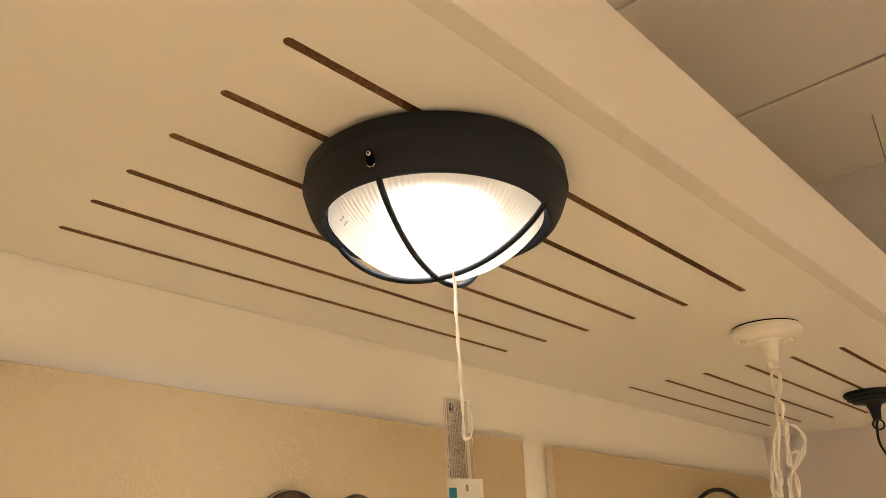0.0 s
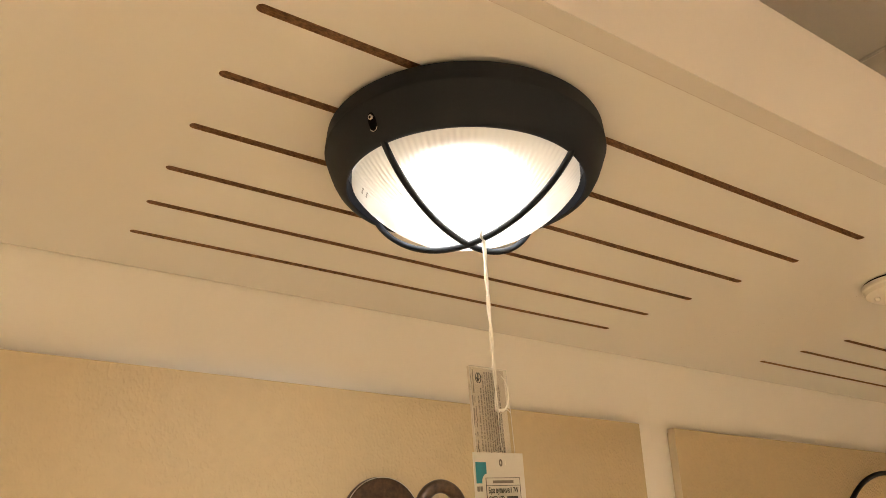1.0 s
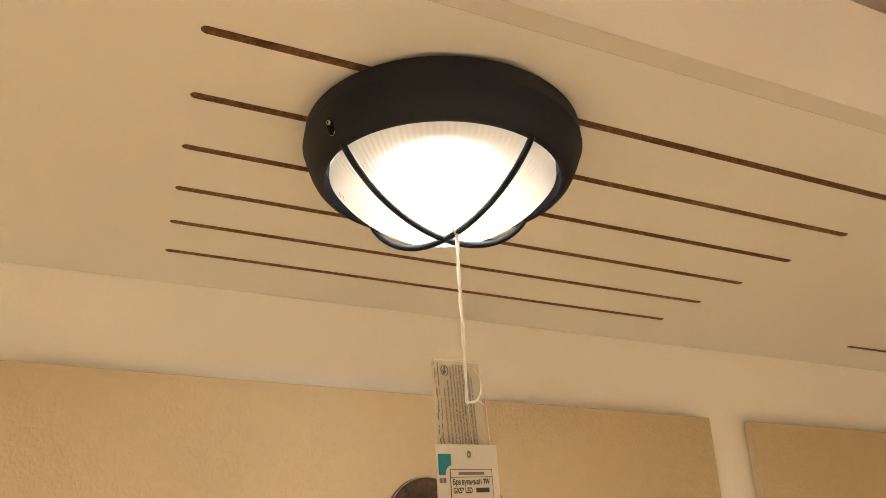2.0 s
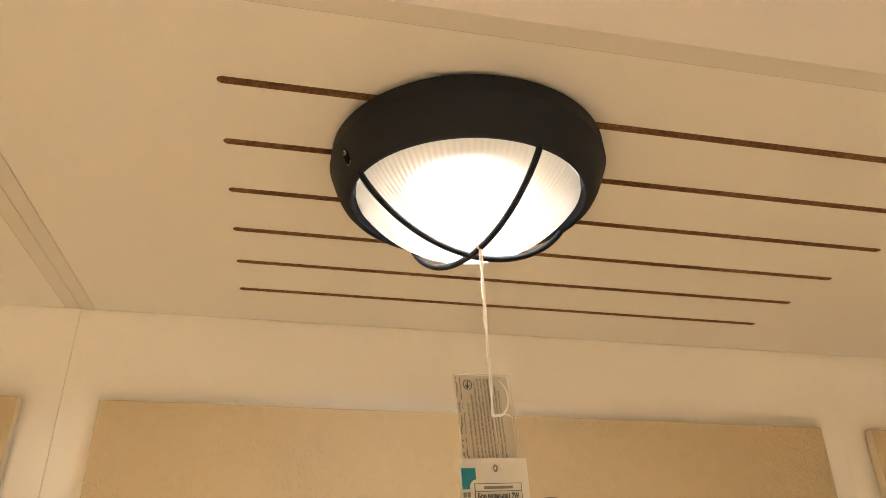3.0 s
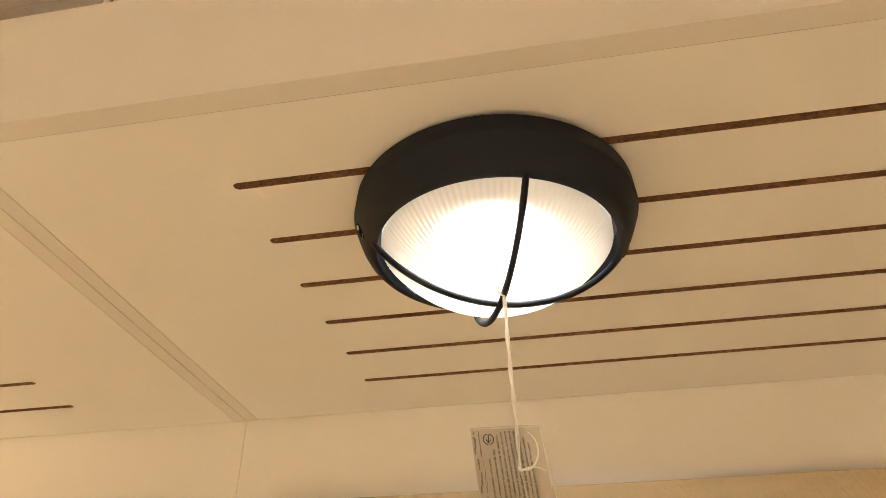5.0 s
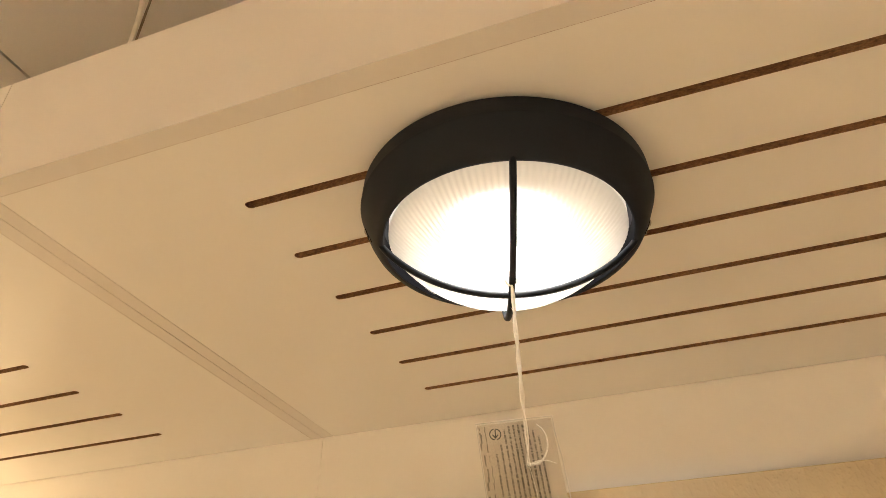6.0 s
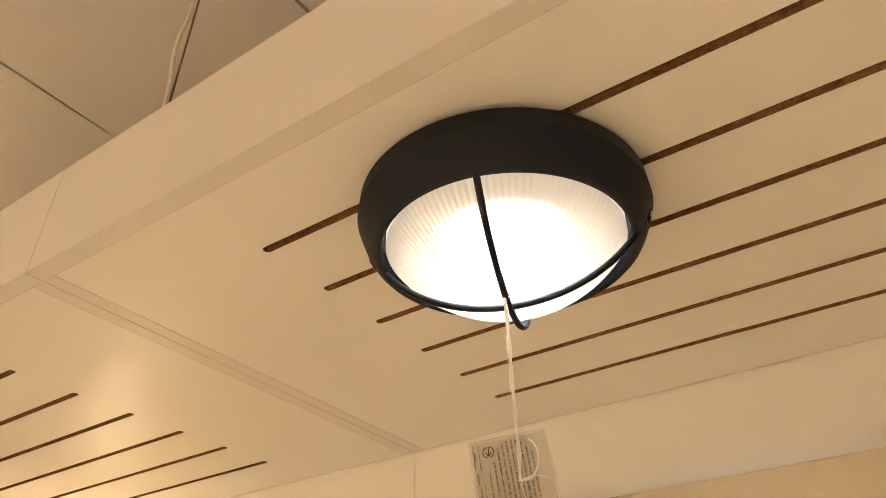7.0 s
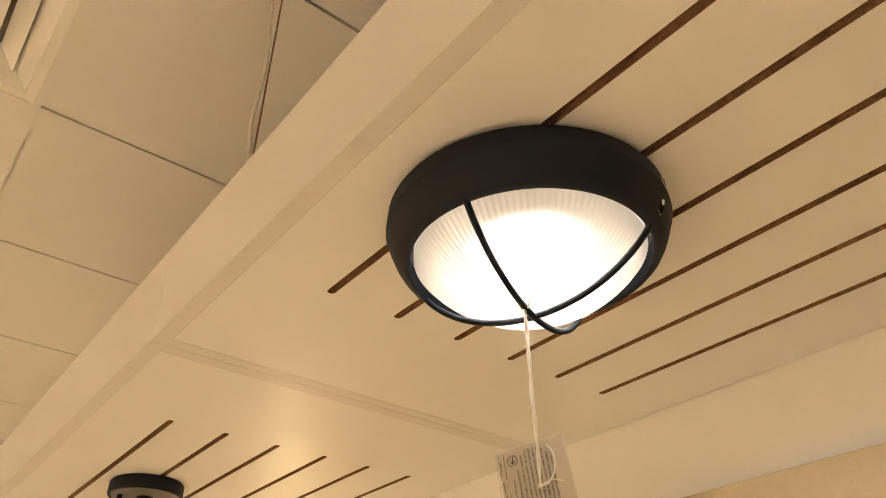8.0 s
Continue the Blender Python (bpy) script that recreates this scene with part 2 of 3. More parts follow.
def slotted(x0, x1, y0, y1, slots, half, thick, z):
    """A board with round-ended slots along y cut through it. slots: (x, from, to)."""
    bm = bmesh.new()

    def poly(pts):
        bm.faces.new([bm.verts.new((x, y, z)) for x, y in pts])

    s0, s1 = slots[0][1], slots[0][2]
    cuts = sorted(s[0] for s in slots)
    edges = [x0] + [v for c in cuts for v in (c - half, c + half)] + [x1]
    for i in range(len(edges) - 1):
        a, b = edges[i], edges[i + 1]
        if i % 2 == 0:
            for u, v in ((y0, s0), (s0, s0 + half), (s0 + half, s1 - half), (s1 - half, s1), (s1, y1)):
                poly(((a, u), (b, u), (b, v), (a, v)))
            continue
        poly(((a, y0), (b, y0), (b, s0), (a + half, s0), (a, s0)))
        poly(((a, s1), (a + half, s1), (b, s1), (b, y1), (a, y1)))
        c = (a + b) / 2
        for sy, yc, ye in ((-1, s0 + half, s0), (1, s1 - half, s1)):
            for sx, xe in ((-1, a), (1, b)):
                arc = [(c + sx * half * math.sin(q * math.pi / 8), yc + sy * half * math.cos(q * math.pi / 8)) for q in range(5)]
                for p, q in zip(arc, arc[1:]):
                    poly(((xe, ye), p, q))
    bmesh.ops.remove_doubles(bm, verts=bm.verts, dist=1e-5)
    up = bmesh.ops.extrude_face_region(bm, geom=list(bm.faces))
    for v in up["geom"]:
        if isinstance(v, bmesh.types.BMVert):
            v.co.z += thick
    bmesh.ops.recalc_face_normals(bm, faces=bm.faces)
    for f in bm.faces:
        if abs(f.normal.z) < 0.5:
            f.material_index = 1
    return bm


# ---- the shop: floor, walls, tiled ceiling ----
def setting(name, bm, mat, label):
    return tagged(link_mesh(name, bm, mat), label, name.split("_")[0], kind="structure")


setting("floor", box(-0.3, 5.5, -6.0, END_Y + 0.2, -0.1, 0.0), FLOOR, "pale beige shop floor below the display")
setting("wall_back", box(-0.44, -0.30, -6.0, END_Y + 0.2, 0.0, CEIL_Z + 0.14), SHOP_WALL, "plain painted wall behind the display boards")
setting("wall_end", box(-0.30, 5.5, END_Y, END_Y + 0.14, 0.0, CEIL_Z + 0.14), LILAC, "greyish lilac painted end wall")
setting("wall_front", box(5.5, 5.64, -6.0, END_Y + 0.2, 0.0, CEIL_Z + 0.14), SHOP_WALL, "plain painted wall of the shop")
setting("wall_side", box(-0.3, 5.5, -6.14, -6.0, 0.0, CEIL_Z + 0.14), SHOP_WALL, "plain painted wall of the shop")

# cells of the unseen fill panels, added to light floor and boards
FILL_CELLS = ((2, -4), (2, -2), (2, 0), (2, 3), (4, -3), (4, 0))
COOL_CELLS = ((2, 3),)    # added panels with a cooler tint
VENT_CELL = (0, 0)
bm = bmesh.new()
for i in range(-2, 8):
    for j in range(-9, 5):
        if (i, j) == VENT_CELL or (i, j) in FILL_CELLS:
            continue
        x, y = GRID_X + i * TILE, GRID_Y + j * TILE
        a, b, c, d = max(x + 0.004, -0.3), min(x + TILE - 0.004, 5.5), max(y + 0.004, -6.0), min(y + TILE - 0.004, END_Y)
        if b - a > 0.02 and d - c > 0.02:
            lift = random.uniform(-0.0012, 0.0012)
            box(a, b, c, d, CEIL_Z + lift, CEIL_Z + 0.016, 0, bm)
box(-0.3, 5.5, -6.0, END_Y, CEIL_Z + 0.115, CEIL_Z + 0.14, 0, bm)
for f in bm.faces:
    f.material_index = 1 if f.calc_center_median().z > CEIL_Z + 0.0165 else 0
for i in range(-1, 8):
    x = GRID_X + i * TILE
    box(x - 0.0125, x + 0.0125, -6.0, END_Y, CEIL_Z - 0.0045, CEIL_Z - 0.0015, 0, bm)
for j in (3, 4):
    y = GRID_Y + j * TILE
    box(-0.3, 5.5, y + 0.000, y + 0.0075, CEIL_Z - 0.0065, CEIL_Z - 0.0014, 0, bm)
    for f in bm.faces[-6:]:
        f.material_index = 2
# flat dark wedge below the tiles, painting the shade of a widening gap
gap_wedge = [bm.verts.new((x, GRID_Y + 4 * TILE - d, CEIL_Z - 0.0022)) for x, d in ((0.20, 0.0005), (1.30, 0.0005), (1.30, 0.024), (0.43, 0.0095))]
bm.faces.new(gap_wedge).material_index = 1
ceiling = tagged(link_mesh("ceiling", bm, [CEILING, GRID, WHITE_PAINT]), "suspended ceiling of large square off-white tiles", "ceiling", kind="structure")


def fill_panel(i, j):
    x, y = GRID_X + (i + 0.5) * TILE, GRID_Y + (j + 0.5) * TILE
    ob = thing("fill_panel", (x, y, CEIL_Z), "added fill light, out of view: square recessed panel with deep white louvre blades", "ceiling light", "shop ceiling lights")
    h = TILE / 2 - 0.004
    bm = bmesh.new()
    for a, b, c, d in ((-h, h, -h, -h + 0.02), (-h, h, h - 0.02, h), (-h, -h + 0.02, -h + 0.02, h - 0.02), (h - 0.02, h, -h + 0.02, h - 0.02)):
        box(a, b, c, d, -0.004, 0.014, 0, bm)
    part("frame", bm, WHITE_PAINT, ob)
    glow = COOL_FILL_GLOW if (i, j) in COOL_CELLS else FILL_GLOW
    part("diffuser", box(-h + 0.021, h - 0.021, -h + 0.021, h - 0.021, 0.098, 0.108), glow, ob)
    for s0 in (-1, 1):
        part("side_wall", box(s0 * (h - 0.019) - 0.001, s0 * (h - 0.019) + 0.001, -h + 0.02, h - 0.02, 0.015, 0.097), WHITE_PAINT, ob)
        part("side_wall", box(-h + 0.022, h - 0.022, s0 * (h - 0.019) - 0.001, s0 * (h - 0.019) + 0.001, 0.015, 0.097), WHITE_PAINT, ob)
    # blades keep this added light off the fascia and back boards
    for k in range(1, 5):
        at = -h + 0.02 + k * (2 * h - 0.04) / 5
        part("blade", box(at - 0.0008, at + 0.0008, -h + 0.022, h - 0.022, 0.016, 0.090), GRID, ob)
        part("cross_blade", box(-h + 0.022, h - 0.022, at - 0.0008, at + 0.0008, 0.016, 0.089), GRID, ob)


for cell in FILL_CELLS:
    fill_panel(*cell)


def air_vent():
    x, y = GRID_X + (VENT_CELL[0] + 0.5) * TILE, GRID_Y + (VENT_CELL[1] + 0.5) * TILE
    ob = thing("ceiling_vent", (x, y, CEIL_Z), "white square four-way air diffuser set in the tiled ceiling", "vent")

    def square_ring(h0, z0, h1, z1, thick):
        bm = bmesh.new()
        q = []
        for h, z in ((h0, z0), (h1, z1), (h1, z1 + thick), (h0, z0 + thick)):
            q.append([bm.verts.new((sx * h, sy * h, z)) for sx, sy in ((-1, -1), (1, -1), (1, 1), (-1, 1))])
        for a, b in zip(q, q[1:] + q[:1]):
            for k in range(4):
                bm.faces.new((a[k], a[(k + 1) % 4], b[(k + 1) % 4], b[k]))
        return bm

    h = TILE / 2 - 0.004
    part("frame", square_ring(h, -0.005, h - 0.022, -0.004, 0.008), WHITE_PAINT, ob)
    part("throat", square_ring(h - 0.022, -0.004, h - 0.062, 0.020, 0.003), WHITE_PAINT, ob)
    for k in range(5):
        r = h - 0.062 - k * 0.048
        part("louvre", square_ring(r, 0.004, r - 0.040, 0.034, 0.002), WHITE_PAINT, ob)
    part("backing", box(-h + 0.03, h - 0.03, -h + 0.03, h - 0.03, 0.064, 0.068), GRID, ob)


air_vent()

# ---- the display canopy, bay by bay ----
SLOT_X = (0.348, 0.257, 0.166, 0.075, -0.0145, -0.106)
SLOT_Y = ((-0.487, 0.3152), (0.7828, 1.582), (2.025, 2.822))
SLOT_SHIFT = (-0.008, 0.0, -0.0065)    # the bays are not cut quite alike
THICK = 0.018


def canopy_bay(k):
    y0, y1 = SEAMS[k] + (0.0005 if k == 1 else 0.00003), SEAMS[k + 1] - (0.0005 if k == 0 else 0.00003)
    ob = thing("display_canopy", (0.12, (y0 + y1) / 2, BOARD_Z), "white laminate display canopy with six slots cut in its underside", "canopy", "display bays")
    o = ob.location
    s0, s1 = SLOT_Y[k]
    slots = [(x + SLOT_SHIFT[k] - o.x, s0 - o.y, s1 - o.y) for x in SLOT_X]
    top = FASCIA_TOP - BOARD_Z
    xa, xb = BACK_X + 0.0018 - o.x, STRIP_X - o.x
    # where the side boards reach down flush with the slotted board
    low, high = ((False, True), (True, False), (False, False))[k]
    a = y0 + (0.0202 if low else 0.0)
    b = y1 - (0.0195 if high else 0.0)
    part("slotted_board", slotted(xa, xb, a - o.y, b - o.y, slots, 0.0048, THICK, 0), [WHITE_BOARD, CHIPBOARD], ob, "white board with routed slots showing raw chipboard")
    part("fascia", box(STRIP_X + 0.0002 - o.x, FRONT_X - o.x, y0 - o.y, y1 - o.y, 0.0011, top), FASCIA_PAINT, ob, "white fascia board along the front edge")
    part("edge_strip", box(STRIP_X + 0.0002 - o.x, FRONT_X - o.x, y0 - o.y, y1 - o.y, 0.0, 0.00108), EDGE_BAND, ob, "slightly darker edge banding")
    for flush, u, v in ((low, y0, y0 + 0.0193), (high, y1 - 0.0192, y1)):
        part("side_board", box(xa, xb - 0.0002, u - o.y, v - o.y, 0.0 if flush else THICK + 0.0004, top - 0.02), EDGE_BAND, ob)
    part("top_board", box(xa, xb - 0.0002, y0 + 0.0182 - o.y, y1 - 0.0182 - o.y, 0.09, 0.108), CHIPBOARD, ob)


def back_board(k):
    y0, y1 = SEAMS[k] + (0.0003 if k == 1 else 0.00004), SEAMS[k + 1] - (0.0003 if k == 0 else 0.00004)
    ob = link_mesh("back_board", box(BACK_X - 0.019, BACK_X, y0, y1, 0.0, FASCIA_TOP, 0.0002), WHITE_LIT)
    tagged(ob, "white laminate back board of the display bay", "wall panel", "back boards")


PANEL_Y = ((-0.648, 0.5045), (0.607, 1.741), (1.838, 3.008))
TAN_X, TAN_TOP = -0.205, 1.862    # face and top edge of the tan boards


def tan_board(k):
    y0, y1 = PANEL_Y[k]
    bm = box(TAN_X - 0.017, TAN_X, y0, y1, 0.55, TAN_TOP, 0.0012)
    box(BACK_X + 0.0002, TAN_X - 0.0171, y0 + 0.006, y1 - 0.006, 0.56, TAN_TOP - 0.006, 0, bm)
    for f in bm.faces:
        f.material_index = 0 if f.normal.x > 0.9 else 1
    ob = link_mesh("display_board", bm, [TAN, TAN_EDGE])
    tagged(ob, "tan textured display board fixed on the white back board", "wall panel", "tan display boards")


for k in range(3):
    canopy_bay(k)
    back_board(k)
    tan_board(k)


# ---- the bulkhead lamp ----
def bulkhead_lamp():
    ob = thing("bulkhead_lamp", LAMP, "round black bulkhead lamp with wire guard and lit ribbed dome", "ceiling lamp")
    # outer housing: rises nearly straight, rolls in to the rim
    prof = [(0.1335, 0.0), (0.1346, -0.001), (0.1359, -0.0170), (0.1360, -0.0180), (0.1355, -0.0190), (0.1322, -0.0285), (0.1285, -0.0375), (0.1245, -0.0445), (0.1205, -0.0487), (0.1165, -0.0506),
            (0.1138, -0.0502), (0.1126, -0.0485), (0.1126, -0.040), (0.1150, -0.030), (0.1150, -0.004), (0.1150, 0.0)]
    bm = lathe(prof, 128)
    # inner faces painted near-black for the shade between rim and dome
    for f in bm.faces:
        c = f.calc_center_median()
        f.material_index = 1 if math.hypot(c.x, c.y) < 0.1148 and c.z > -0.0495 else 0
    part("housing", bm, [BLACK, GAP_BLACK], ob, "matt black round housing", True)
    part("back_plate", lathe([(0.0, -0.004), (0.112, -0.004), (0.112, -0.0005), (0.0, -0.0005)], 64), REFLECTOR, ob, "pale inner reflector plate")
    # lamp disc inside
    disc = part("lamp_disc", lathe([(0.0, -0.031), (0.036, -0.031), (0.038, -0.029), (0.038, -0.006), (0.0, -0.006)], 48), WHITE_PAINT, ob, "flat round lamp", True)
    part("glowing_face", lathe([(0.0, -0.034), (0.0355, -0.034), (0.0355, -0.0314), (0.0, -0.0314)], 48), PUCK_GLOW, disc, "glowing diffuser of the lamp")
    # ribbed dome
    rd, top, low = 0.1092, -0.044, -0.0985
    depth = top - low
    big = (rd * rd + depth * depth) / (2 * depth)
    prof = [(rd, -0.020), (rd, -0.032)]
    amax = math.asin(rd / big)
    for i in range(0, 33):
        a = amax * (1 - i / 32)
        prof.append((big * math.sin(a), low + big - big * math.cos(a)))
    count = 112

    def ribs(a, i):
        r = prof[i][0]
        fade = min(1.0, max(0.0, (r - 0.035) / 0.04))
        return 0.0, 0.0005 * fade * math.cos(count * a)

    dome = part("glass_dome", lathe(prof, count * 4, wave=ribs), OPAL, ob, "frosted glass dome with radial ribs, lit from inside", True)
    dome.visible_shadow = False
    # etched mark on the glass
    for k in range(6):
        a = radians(-109 - 2.2 * (k % 3))
        r = 0.099 - 0.004 * (k // 3)
        z = low + big - math.sqrt(big * big - r * r) - 0.0016
        bm = box(-0.0007, 0.0007, -0.0010, 0.0010, -0.0002, 0.0002)
        bm.transform(Matrix.Translation((r * math.cos(a), r * math.sin(a), z)) @ Matrix.Rotation(a, 4, "Z") @ Matrix.Rotation(-0.8, 4, "Y"))
        part("etched_mark", bm, GREY_INK, ob)
    # two crossed guard wires
    for deg, drop in ((-71.0, 0.0), (18.4, 0.001)):
        pts = []
        for i in range(41):
            a = math.pi * i / 40
            r, q = 0.1160 * math.cos(a), math.sin(a)
            cap = math.sqrt(0.1505 ** 2 - r * r) - math.sqrt(0.1505 ** 2 - 0.1160 ** 2)
            pts.append((r, 0, -0.0485 - 0.90 * cap * (0.0555 + drop) / 0.0556 - 0.10 * (0.0555 + drop) * q))
        bm = tube(pts, 0.0030, 10)
        bm.transform(Matrix.Rotation(radians(deg), 4, "Z"))
        part("guard_wire", bm, BLACK, ob, "", True)
    # screws on the side, each over a black disc that paints a recess's shade
    for deg in (-71.5, 108.0):
        turn = Matrix.Rotation(radians(deg), 4, "Z")
        bm = lathe([(0.0, 0.0006), (0.0046, 0.0006), (0.0052, -0.0012)], 20)
        bm.transform(turn @ Matrix.Translation((0.1293, 0, -0.0358)) @ Matrix.Rotation(radians(112), 4, "Y") @ Matrix.Diagonal((1.7, 0.85, 1, 1)))
        hole = part("recess_shade", bm, GAP_BLACK, ob)
        seat = turn @ Matrix.Translation((0.1314, 0, -0.0325)) @ Matrix.Rotation(radians(110), 4, "Y")
        bm = lathe([(0.0, 0.0004), (0.0010, 0.0004), (0.0013, 0.0013), (0.0023, 0.0009), (0.0027, 0.0)], 8)
        bm.transform(seat)
        screw = part("screw", bm, CHROME, ob, "bright zinc screw head")
        for q in (20, 110):
            bm = box(-0.0013, 0.0013, -0.00025, 0.00025, 0.0003, 0.0010)
            bm.transform(seat @ Matrix.Rotation(radians(q), 4, "Z"))
            part("slot", bm, GAP_BLACK, screw)
        arc = [(0.0, 0.0040 * math.sin(q), -0.0052 - 0.0036 * math.cos(q)) for q in np.linspace(-1.2, 1.2, 9)]
        bm = tube(arc, 0.0004, 6)
        bm.transform(turn @ Matrix.Translation((0.1297, 0, -0.0350)) @ Matrix.Rotation(radians(22), 4, "Y"))
        part("recess_lip", bm, CHROME, ob, "thin bright arc along the lower edge of the recess", True)
    # rating sticker
    bm = box(-0.0003, 0.0003, -0.0045, 0.0045, -0.0055, 0.0055)
    bm.transform(Matrix.Rotation(radians(109.5), 4, "Z") @ Matrix.Translation((0.1356, 0, -0.0105)))
    sticker = part("sticker", bm, PAPER, ob, "small white printed sticker")
    bm = box(-0.0002, 0.0002, -0.003, 0.003, -0.0035, 0.0035)
    bm.transform(Matrix.Rotation(radians(109.5), 4, "Z") @ Matrix.Translation((0.1359, 0, -0.0105)))
    part("print_bar", bm, GREY_INK, sticker)
    part("gasket", lathe([(0.108, 0.0045), (0.1200, 0.0045), (0.1206, 0.003), (0.1206, 0.0002), (0.108, 0.0002)], 96, closed=True), GAP_BLACK, ob, "dark foam gasket", True)
    for o in ob.children_recursive:
        o.data.transform(Matrix.Diagonal((0.9763, 0.9763, 1, 1)))
    return ob


bulkhead_lamp()

# ---- the price tag on its string ----
KNOT = Vector((0.2911, 1.0215, BOARD_Z - 0.1080))
TAG_TOP = Vector((0.2939, 1.0169, 1.7726))


def words(text, size):
    """The text as a flat mesh in the xy plane."""
    cu = bpy.data.curves.new("words", "FONT")
    cu.body, cu.size, cu.offset = text, size, 0.00020
    ob = bpy.data.objects.new("words", cu)
    scene.collection.objects.link(ob)
    bpy.context.view_layer.update()
    me = bpy.data.meshes.new_from_object(ob.evaluated_get(bpy.context.evaluated_depsgraph_get()))
    bpy.data.objects.remove(ob)
    bm = bmesh.new()
    bm.from_mesh(me)
    return bm


def price_tag():
    ob = thing("price_tag", TAG_TOP, "printed paper tag and white card label hung on a cotton string", "tag")
    # tag plane: u along the width, v up, w towards the viewer
    u = Vector((-0.0201, 0.0516, 0.0063)).normalized()
    w = u.cross(Vector((0, 0, 1))).normalized()
    v = w.cross(u).normalized()
    w = u.cross(v)
    base = Matrix((u, v, w)).transposed().to_4x4()

    def lay(bm, z=0.0, lean=0.0):
        bm.transform(base @ Matrix.Rotation(lean, 4, "Z") @ Matrix.Translation((0, 0, z)))
        return bm

    # string: two twisted strands from the wire to the tag
    top, low = KNOT - TAG_TOP, Vector((0.0006, 0.0086, -0.0335)) + w * 0.001
    for s in (0, math.pi):
        pts = []
        for i in range(61):
            q = i / 60
            p = top.lerp(low, q)
            spread = 0.0008 + 0.0003 * math.sin(q * 9 + s)
            a = q * 17 + s
            pts.append(p + Vector((spread * math.cos(a), spread * math.sin(a), 0)))
        part("string", tube(pts, lambda q: 0.00108 if q < 0.70 else 0.00075, 6), STRING, ob, "", True)
    loop = [top + 0.0046 * (math.cos(a) * Vector((math.cos(radians(110)), math.sin(radians(110)), 0)) + math.sin(a) * Vector((0, 0, 1))) + Vector((0, 0, 0.0035)) for a in np.linspace(0, 2 * math.pi, 20, endpoint=False)]
    part("loop", tube(loop, 0.0012, 6, loop=True), STRING, ob, "", True)
    fuzz = bmesh.new()
    hair = random.Random(8)
    for k in range(16):
        p = top.lerp(low, hair.uniform(0.15, 0.62))
        d = Vector((hair.uniform(-1, 1), hair.uniform(-1, 1), hair.uniform(-0.6, 0.9))).normalized()
        tube([p, p + d * 0.0022, p + d * 0.0040 + Vector((0, 0, 0.0007))], 0.00012, 4, fuzz)
    part("fibres", fuzz, STRING, ob)
    knot = lathe([(0.0, -0.002), (0.0016, -0.0012), (0.0019, 0.0), (0.0014, 0.0014), (0.0, 0.002)], 10)
    knot.transform(Matrix.Translation(top.lerp(low, 0.36)))
    part("knot", knot, STRING, ob, "", True)
    tie = base.inverted() @ (low + w * 0.0008)
    tail = smooth_path([tie, tie + Vector((0.008, 0.0005, 0.001)), tie + Vector((0.0140, 0.0075, 0.002)), tie + Vector((0.0158, 0.0165, 0.002)), tie + Vector((0.0140, 0.0240, 0.001)), tie + Vector((0.0105, 0.0285, 0.000))], 6)
    part("loose_end", tube([base @ p for p in tail], lambda q: 0.0009 * (1 - 0.5 * q), 6), STRING, ob, "", True)
    tail = smooth_path([tie, tie + Vector((0.006, 0.0012, 0.001)), tie + Vector((0.0125, 0.0012, 0.001)), tie + Vector((0.0195, -0.0014, 0.000))], 6)
    part("loose_end", tube([base @ p for p in tail], lambda q: 0.0007 * (1 - 0.6 * q), 6), STRING, ob, "", True)
    lower = smooth_path([tie, (0.0062, -0.056, 0.0036), (0.0045, -0.070, 0.0066), (0.0036, -0.0765, 0.0072)], 6)
    part("lower_string", tube([base @ p for p in lower], 0.0003, 6), STRING, ob, "", True)
    bow = lathe([(0.0, -0.0019), (0.0014, -0.0012), (0.0018, 0.0), (0.0013, 0.0013), (0.0, 0.0019)], 10)
    bow.transform(Matrix.Translation(low + w * 0.0008))
    part("knot", bow, STRING, ob, "", True)
    # upper paper, with rows of small print
    sheet = bmesh.new()
    nx, ny = 12, 12
    grid = [[sheet.verts.new((-0.0275 + 0.0548 * i / nx, -0.078 + 0.078 * j / ny, 0.0009 * math.sin(3.0 * i / nx) * math.cos(2.2 * j / ny))) for j in range(ny + 1)] for i in range(nx + 1)]
    for i in range(nx):
        for j in range(ny):
            sheet.faces.new((grid[i][j], grid[i + 1][j], grid[i + 1][j + 1], grid[i][j + 1]))
    up = bmesh.ops.extrude_face_region(sheet, geom=list(sheet.faces))
    for g in up["geom"]:
        if isinstance(g, bmesh.types.BMVert):
            g.co.z -= 0.0005
    paper = part("paper", lay(sheet), PAPER, ob, "grey-white paper with rows of small print", True)
    rng = random.Random(5)
    rows = ((-0.0168, 0.0230), (-0.0126, 0.0165), (-0.0086, 0.0056), (-0.0050, 0.0034), (-0.0016, 0.0030), (0.0018, 0.0030), (0.0052, 0.0034), (0.0086, 0.0056), (0.0120, 0.0085), (0.0154, 0.0130))
    for x, start in rows:
        bm = bmesh.new()
        y = -start
        while y > -0.075:
            for k in range(rng.randint(2, 9)):
                tall, wide = rng.uniform(0.0005, 0.0008), rng.uniform(0.0006, 0.0010)
                for q in range(rng.randint(1, 2)):
                    yy = y - q * wide * 0.6
                    box(x - tall, x + tall, yy - 0.00017, yy, 0.0009, 0.0015, 0, bm)
                side = x + rng.choice((-0.7, 0.0, 0.7)) * tall
                box(side - 0.00011, side + 0.00011, y - wide * 0.75, y, 0.0009, 0.0015, 0, bm)
                y -= wide + 0.00022
                if y < -0.075:
                    break
            y -= 0.0009
        part("print_row", lay(bm), GREY_INK, paper)
